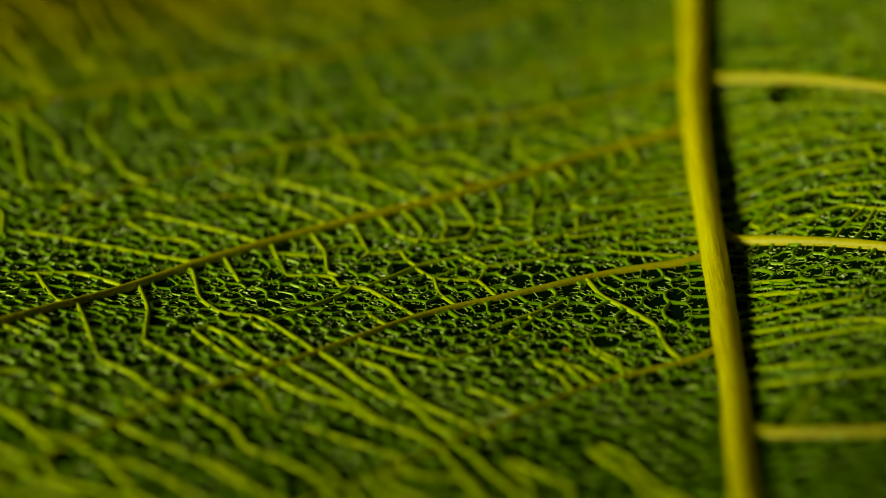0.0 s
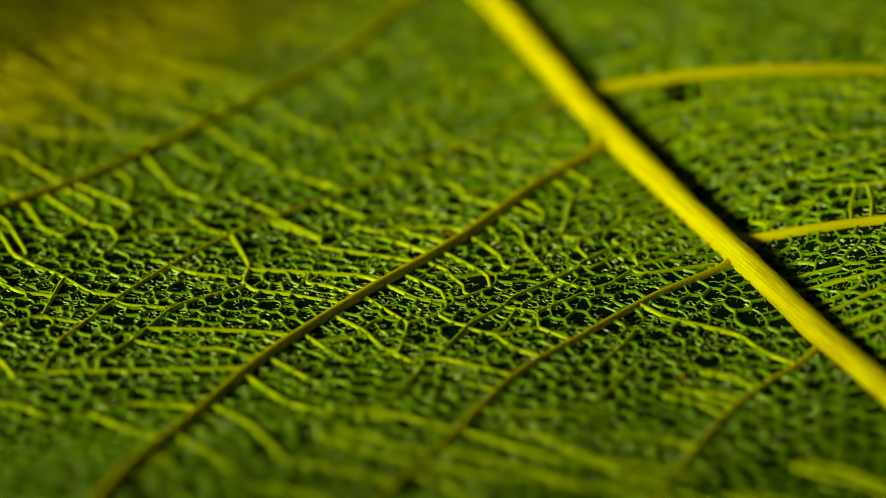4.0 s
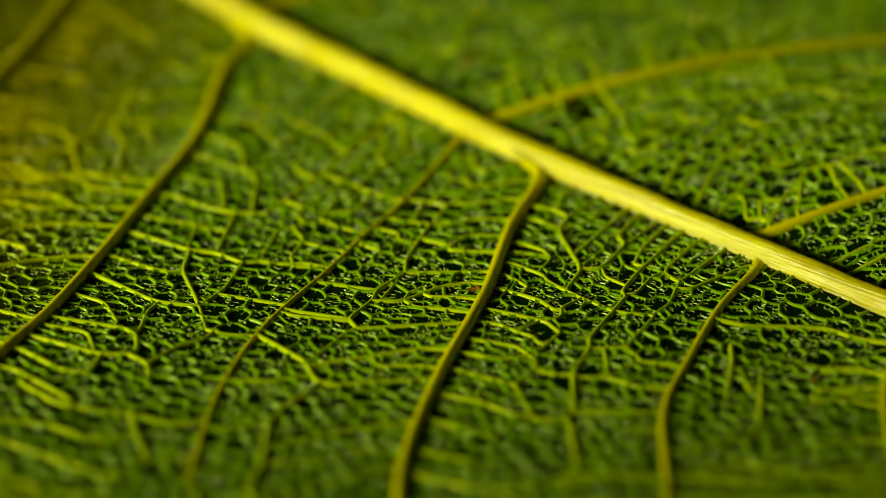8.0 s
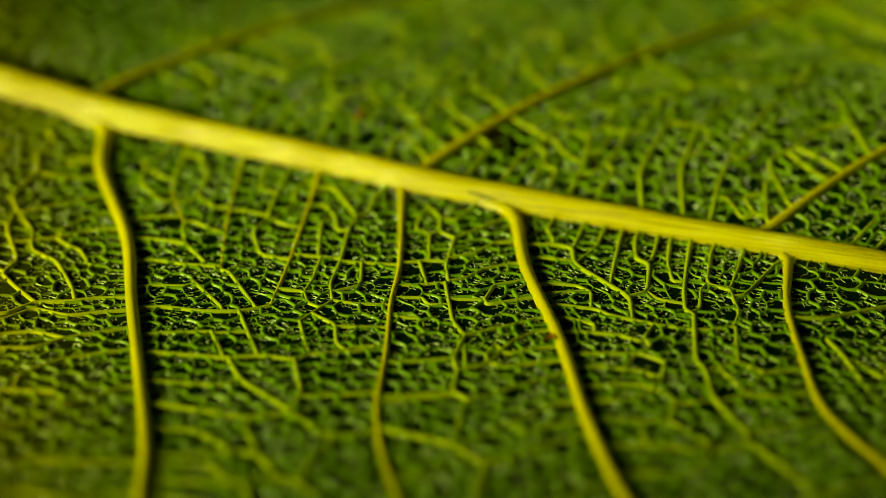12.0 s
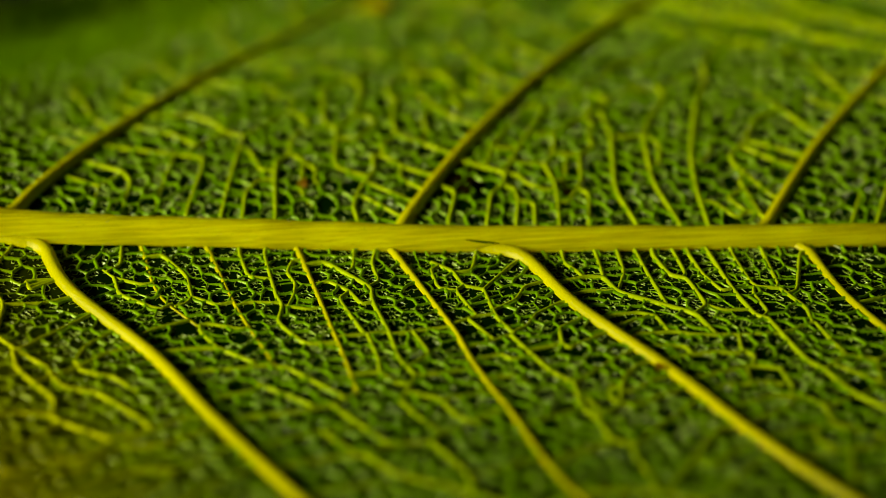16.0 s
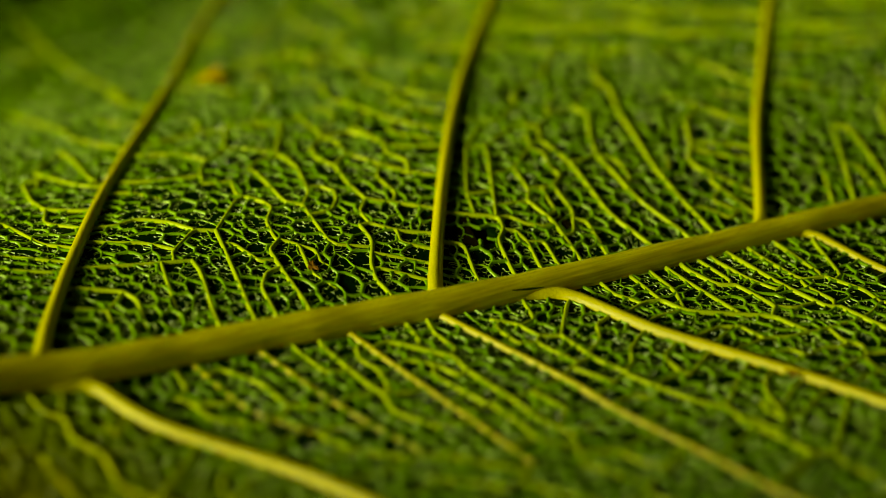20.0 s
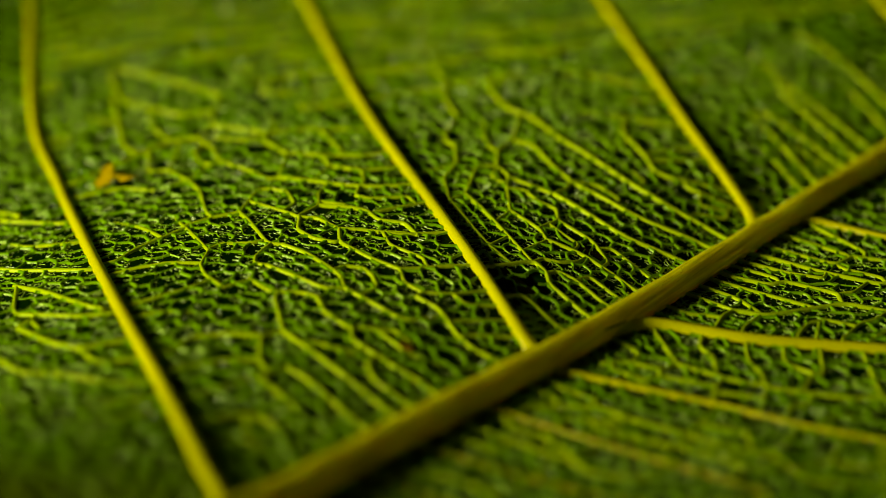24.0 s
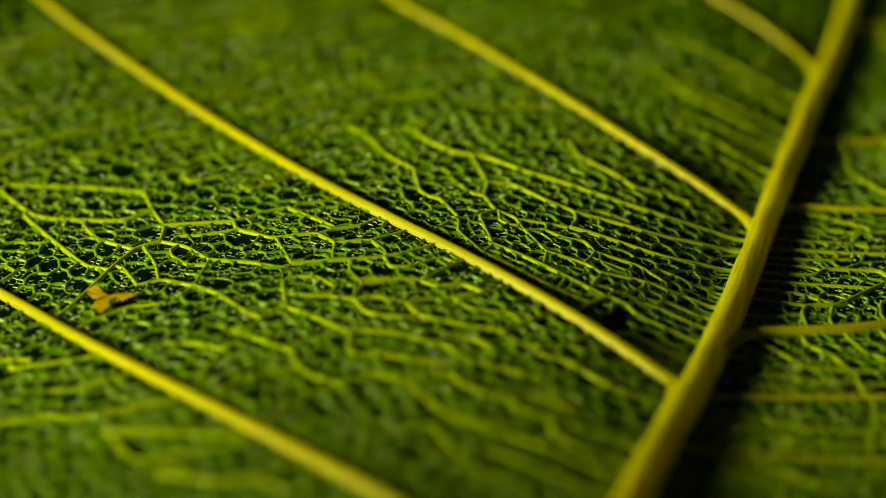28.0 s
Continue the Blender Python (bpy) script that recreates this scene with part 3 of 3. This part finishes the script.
    # tissue under the veins: one sheet with the hole torn into it
    xs, ys = np.arange(-0.47, 0.471, 0.005), np.arange(-0.66, 0.601, 0.005)
    gx, gy = (v.ravel() for v in np.meshgrid(xs, ys))
    ex, ey = (gx - HOLE[0]) / 0.0050, (gy - HOLE[1]) / 0.0038
    r = np.maximum(np.hypot(ex, ey), 1e-6)
    rim = (r > 0.45) & (r < 1.45)
    gx, gy = np.where(rim, HOLE[0] + ex / r * 0.0050, gx), np.where(rim, HOLE[1] + ey / r * 0.0038, gy)
    lam_verts = np.column_stack([gx, gy, rise(gx, gy) + rng.normal(0, 0.00008, len(gx))]) * DM
    i, j = np.meshgrid(np.arange(len(ys) - 1), np.arange(len(xs) - 1), indexing="ij")
    q = (i * len(xs) + j).ravel()
    q = np.column_stack([q, q + 1, q + len(xs) + 1, q + len(xs)])
    keep = oval(gx[q].mean(axis=1), gy[q].mean(axis=1)) & ~(r[q] < 0.45).any(axis=1)
    return net, fine, lam_verts, q[keep]


NET, FINE, LAM_V, LAM_F = vein_net()
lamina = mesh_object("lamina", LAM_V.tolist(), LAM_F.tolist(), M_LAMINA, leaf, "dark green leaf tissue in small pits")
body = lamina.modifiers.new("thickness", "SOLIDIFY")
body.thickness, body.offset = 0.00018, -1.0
net = mesh_object("vein_net", NET[0].tolist(), NET[1].tolist(), M_NET, leaf, "fine yellow-green net of small raised veins")
tagged(net, kind="stuff")
tagged(mesh_object("veinlet_net", FINE[0].tolist(), FINE[1].tolist(), M_FINE, leaf, "finest pale veinlets, ending freely in the pits"), kind="stuff")


# ---- raised veins ----
def rounded(points):
    """The line through points with its corners cut, evenly enough spaced for a small vein."""
    p = [np.array(q, float) for q in points]
    for _ in range(2):
        p = [p[0]] + [u * (1 - k) + v * k for u, v in zip(p, p[1:]) for k in (0.12, 0.88)] + [p[-1]]
    out = [p[0]]
    for u, v in zip(p, p[1:]):
        n = max(1, int(np.hypot(*(v - u)) / 0.002))
        out += [u + (v - u) * (i + 1) / n for i in range(n)]
    out = [q for i, q in enumerate(out) if i == 0 or np.hypot(*(q - out[i - 1])) > 1e-5]
    return np.array(out)


def vein(name, points, w0, w1, tall, mat, label="", sides=10, wobble=0.0, flare=0.0, step=0.003, profile=None, free=(False, False), into=None):
    """A vein as a half-round rib on the leaf along points, w0 wide at its start and w1 at its end; tall: height over half width."""
    line = rounded(points) if sides < 7 else spline(points, step)
    n = len(line)
    d = np.gradient(line, axis=0)
    d /= np.hypot(d[:, 0], d[:, 1])[:, None]
    side = np.stack([-d[:, 1], d[:, 0]], 1)
    u = np.linspace(0, 1, n)
    half = 0.5 * (w0 + (w1 - w0) * u)
    half = half * (1 + flare * np.exp(-np.maximum(u * n * step - 0.018, 0) / 0.010))
    verts, faces = [], []
    for i in range(n):
        lift = noise.noise((line[i][0] * 60, line[i][1] * 60, 3.1)) * wobble
        h = half[i] * (1 + lift)
        for loose, away in zip(free, (i, n - 1 - i)):
            if loose:
                h *= min(1.0, 0.28 + 0.08 * away)
        tallness = h * tall / (1 + flare * math.exp(-max(i * step - 0.018, 0) / 0.010))
        if profile:
            h, tallness = (float(v) * (1 + lift) for v in profile(line[i][1]))
        shift = noise.noise((line[i][0] * 35, line[i][1] * 35, 9.7)) * wobble * half[i]
        base = float(rise(line[i][0], line[i][1])) - 0.0004
        for k in range(sides + 1):
            a = math.pi * k / sides
            x, y = line[i] + side[i] * (math.cos(a) * h + shift)
            verts.append((x * DM, y * DM, (base + math.sin(a) * tallness) * DM))
    for i in range(n - 1):
        for k in range(sides):
            q = i * (sides + 1) + k
            faces.append((q, q + sides + 1, q + sides + 2, q + 1))
    faces.append(tuple(range(sides + 1)))
    faces.append(tuple(reversed(range((n - 1) * (sides + 1), n * (sides + 1)))))
    if into is not None:
        into[1].extend(tuple(k + len(into[0]) for k in f) for f in faces)
        into[0].extend(verts)
        return None
    return mesh_object(name, verts, faces, mat, leaf, label)


def midrib_profile(y):
    """Half width and height of the midrib; it thickens towards the stalk."""
    return (np.interp(y, [-0.66, -0.2, 0.05, 0.2, 0.3, 0.6], [0.0020, 0.0045, 0.0054, 0.0060, 0.0068, 0.0086]),
            np.interp(y, [-0.66, -0.2, 0.05, 0.2, 0.3, 0.6], [0.0030, 0.0050, 0.0074, 0.0087, 0.0097, 0.0120]))


MIDLINE = [(float(midrib_x(y)), y) for y in (0.59, 0.45, 0.3, 0.25, 0.2, 0.15, 0.1, 0.0, -0.1, -0.22, -0.4, -0.6)]
vein("midrib", MIDLINE, 0.018, 0.005, 1.3, M_MIDRIB, "thick bright yellow midrib, finely fibred", 18, 0.08, profile=midrib_profile)

SIDE_WIDTH = [0.0052, 0.0054, 0.0050, 0.0032, 0.0026, 0.0030, 0.0054, 0.0052, 0.0044, 0.0040]
SIDE_STARTS = [q[0][1] for q in SIDE]
for line in SIDE:
    # each runs along the midrib's flank before it leaves it
    out, y0 = math.copysign(1, line[-1][0]), line[0][1]
    base = tuple(0.85 * p + 0.15 * q for p, q in zip(line[0], line[1]))
    wide = SIDE_WIDTH[SIDE_STARTS.index(y0)]
    run = wide / 0.0052
    line = [(float(midrib_x(y0 + 0.022 * run)) + 0.0012 * out, y0 + 0.022 * run),
            (float(midrib_x(y0 + 0.008 * run)) + 0.0042 * run * out, y0 + 0.008 * run), base] + line[1:]
    vein("side_vein", line, wide, wide * 0.65, 1.35, M_SIDE, "straight yellow-green side vein", 12, 0.04, 0.3)

# dark strips on the midrib: painted shade of clefts where two side veins part from it
def cleft_shade(y0):
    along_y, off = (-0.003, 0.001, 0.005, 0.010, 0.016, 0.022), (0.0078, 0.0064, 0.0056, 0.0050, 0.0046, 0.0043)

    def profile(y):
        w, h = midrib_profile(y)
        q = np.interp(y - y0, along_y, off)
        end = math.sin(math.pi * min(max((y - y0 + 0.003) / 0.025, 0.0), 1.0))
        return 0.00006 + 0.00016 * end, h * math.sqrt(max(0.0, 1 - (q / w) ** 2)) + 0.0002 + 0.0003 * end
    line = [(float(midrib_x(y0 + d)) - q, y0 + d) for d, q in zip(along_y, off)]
    vein("cleft_shade", line, 0.001, 0.001, 1.0, M_CLEFT_SHADE, "dark green curved strip, painted shade of a cleft", 8, 0.1, step=0.001, profile=profile)


cleft_shade(0.080)
cleft_shade(0.254)

for line, wide in zip(BETWEEN, (0.0025, 0.0022, 0.0017, 0.0015)):
    line = [(float(midrib_x(line[0][1])) - 0.001, line[0][1] + 0.004)] + line
    vein("thin_vein", line, wide, wide * 0.7, 1.6, M_SIDE, "thin yellow-green vein", 8, 0.12, 0.3)
TRUNKS = [np.array(q) for q in SIDE + BETWEEN + SMALL] + [np.array([(float(midrib_x(y)), y) for y in np.arange(-0.3, 0.4, 0.02)])]


def tie(end, before, own):
    """Where a cross vein that ends near another vein joins it, or None."""
    best, found = 0.0160, None
    way = np.array(end) - np.array(before)
    way /= max(np.hypot(*way), 1e-9)
    for q in TRUNKS:
        if q is own:
            continue
        a, d = q[:-1], np.diff(q, axis=0)
        u = np.clip(((end - a) * d).sum(axis=1) / np.maximum((d * d).sum(axis=1), 1e-12), 0, 1)
        c = a + d * u[:, None]
        e = c - end
        r = np.hypot(e[:, 0], e[:, 1])
        r = r * (2.1 - 1.1 * (e @ way) / np.maximum(r, 1e-9))
        i = int(np.argmin(r))
        if r[i] < best:
            best, found = r[i], c[i]
    return found


OUTER = ([], [])
for i, line in enumerate(SMALL):
    own = TRUNKS[len(SIDE) + len(BETWEEN) + i]
    head, tail = tie(np.array(line[0]), line[1], own), tie(np.array(line[-1]), line[-2], own)
    free = (head is None, tail is None)
    line = ([] if head is None else [tuple(head)]) + list(line) + ([] if tail is None else [tuple(tail)])
    line = [q for k, q in enumerate(line) if k == 0 or math.dist(q, line[k - 1]) > 0.0006]
    if len(line) < 2:
        continue
    length = sum(math.dist(p, q) for p, q in zip(line, line[1:]))
    w = min(0.0015 + 0.010 * length, 0.0021)
    vein("cross_vein", line, w, w * 0.9, 1.6, M_CROSS, "", 6, 0.16, 0.0, 0.0022, free=free, into=OUTER if i >= LISTED else None)
tagged(mesh_object("outer_vein_net", *OUTER, M_CROSS, leaf, "yellow-green cross veins of the outer leaf"), kind="stuff")


# ---- blemishes, scales and hairs ----
def patch(name, x, y, size, arms, lift, label, seed, mat=None):
    """A flake of irregular outline lying on the veins, its edge turned up here and there."""
    rng = random.Random(seed)
    verts = [(x * DM, y * DM, (float(rise(x, y)) + lift) * DM)]
    count = 28
    for ring, part_of in ((1, 0.5), (2, 1.0)):
        for i in range(count):
            a = 2 * math.pi * i / count
            q = size * part_of * (1 + 0.75 * arms * math.cos(3 * a + seed) + rng.uniform(-0.2, 0.2))
            u, v = x + q * math.cos(a), y + q * 0.7 * math.sin(a)
            verts.append((u * DM, v * DM, (float(rise(u, v)) + lift + (ring - 1) * rng.uniform(-0.0012, 0.0012) * arms + rng.uniform(0, 0.0003)) * DM))
    faces = [(0, 1 + i, 1 + (i + 1) % count) for i in range(count)]
    faces += [(1 + i, 1 + count + i, 1 + count + (i + 1) % count, 1 + (i + 1) % count) for i in range(count)]
    return mesh_object(name, verts, faces, mat or M_BROWN, leaf, label)


patch("flake", 0.2020, 0.1225, 0.0068, 1.0, 0.0030, "torn yellow-brown flake", 2, M_FLAKE)
# dead tissue darkened with the side vein's shadow, then a pit's shade as flat colour
patch("stain_shade", 0.0330, 0.1010, 0.0105, 0.25, 0.0002, "dark brown dead tissue and painted vein shadow beside the hole", 3, M_STAIN_SHADE)
patch("stain_shade", 0.0218, 0.0620, 0.0042, 0.4, 0.0002, "small flat blackish spot, painted shade of a pit", 6, M_STAIN_SHADE)
patch("blemish", -0.0985, 0.0434, 0.0026, 0.3, 0.0022, "small orange-brown spot on a vein", 5)
patch("blemish", 0.0300, 0.1605, 0.0026, 0.3, 0.0008, "small reddish spot", 7)
patch("blemish", -0.1935, 0.0385, 0.0020, 0.4, 0.0008, "small brown spot", 9)
patch("blemish", -0.0670, -0.0820, 0.0016, 0.4, 0.0010, "small brown spot", 11)


def hairs():
    """Pale scales on the midrib's back and short hairs along the edges of the larger veins."""
    rng = random.Random(4)
    verts, faces = [], []

    def spike(p, tip, w):
        p, tip = Vector(p), Vector(tip)
        d = (tip - p).normalized()
        u = d.orthogonal().normalized() * w
        v = d.cross(u)
        k = len(verts)
        for a in range(3):
            b = 2 * math.pi * a / 3
            verts.append((p + u * math.cos(b) + v * math.sin(b)) * DM)
        verts.append(tip * DM)
        faces.extend([(k, k + 1, k + 3), (k + 1, k + 2, k + 3), (k + 2, k, k + 3)])
    for _ in range(1800):
        y = rng.uniform(-0.2, 0.33)
        a = rng.gauss(math.pi / 2, 0.6)
        w, h = (float(v) for v in midrib_profile(y))
        x0 = float(midrib_x(y))
        base = float(rise(x0, y)) - 0.0004
        p = (x0 + math.cos(a) * w, y, base + math.sin(a) * h)
        n = rng.uniform(0.0001, 0.0004)
        spike(p, (p[0] + math.cos(a) * n, y + rng.uniform(-0.0008, 0.0008), p[2] + abs(math.sin(a)) * n), 0.00014)
    for line in SIDE:
        c = spline(line, 0.0016)
        for i in range(2, len(c) - 1):
            d = c[i + 1] - c[i]
            d = d / np.hypot(*d)
            for s in (-1, 1):
                if rng.random() < 0.10:
                    w = 0.0022 * rng.uniform(0.7, 1.0)
                    x, y = c[i] + np.array([-d[1], d[0]]) * w * s
                    z = float(rise(x, y)) + 0.0012
                    n = rng.uniform(0.0006, 0.0016)
                    spike((x, y, z), (x - d[1] * n * s + rng.uniform(-1, 1) * 0.0005, y + d[0] * n * s, z + rng.uniform(0.0, 0.0007)), 0.00012)
    return verts, faces


HAIR_V, HAIR_F = hairs()
tagged(mesh_object("vein_hairs", HAIR_V, HAIR_F, M_HAIR, leaf, "tiny pale hairs and scales on the veins"), kind="stuff")

# ---- the plate under the leaf ----
bm = bmesh.new()
bmesh.ops.create_cone(bm, cap_ends=True, segments=96, radius1=0.09, radius2=0.09, depth=0.006)
bmesh.ops.bevel(bm, geom=[e for e in bm.edges if abs(e.verts[0].co.z - e.verts[1].co.z) < 1e-6], offset=0.001, segments=2, affect="EDGES")
me = bpy.data.meshes.new("turning_plate")
bm.to_mesh(me)
bm.free()
me.materials.append(M_PLATE)
plate = new("turning_plate", me)
plate.location = (0, 0, -0.0090)
tagged(plate, "dark grey round turning plate under the leaf", "turntable")


# ---- what moves ----
def motions():
    walk(leaf, [(t, pose(0, 0, 0, 0, 0, a)) for t, a in TURN])
    walk(plate, [(t, pose(0, 0, -0.0090, 0, 0, a)) for t, a in TURN])


motions()
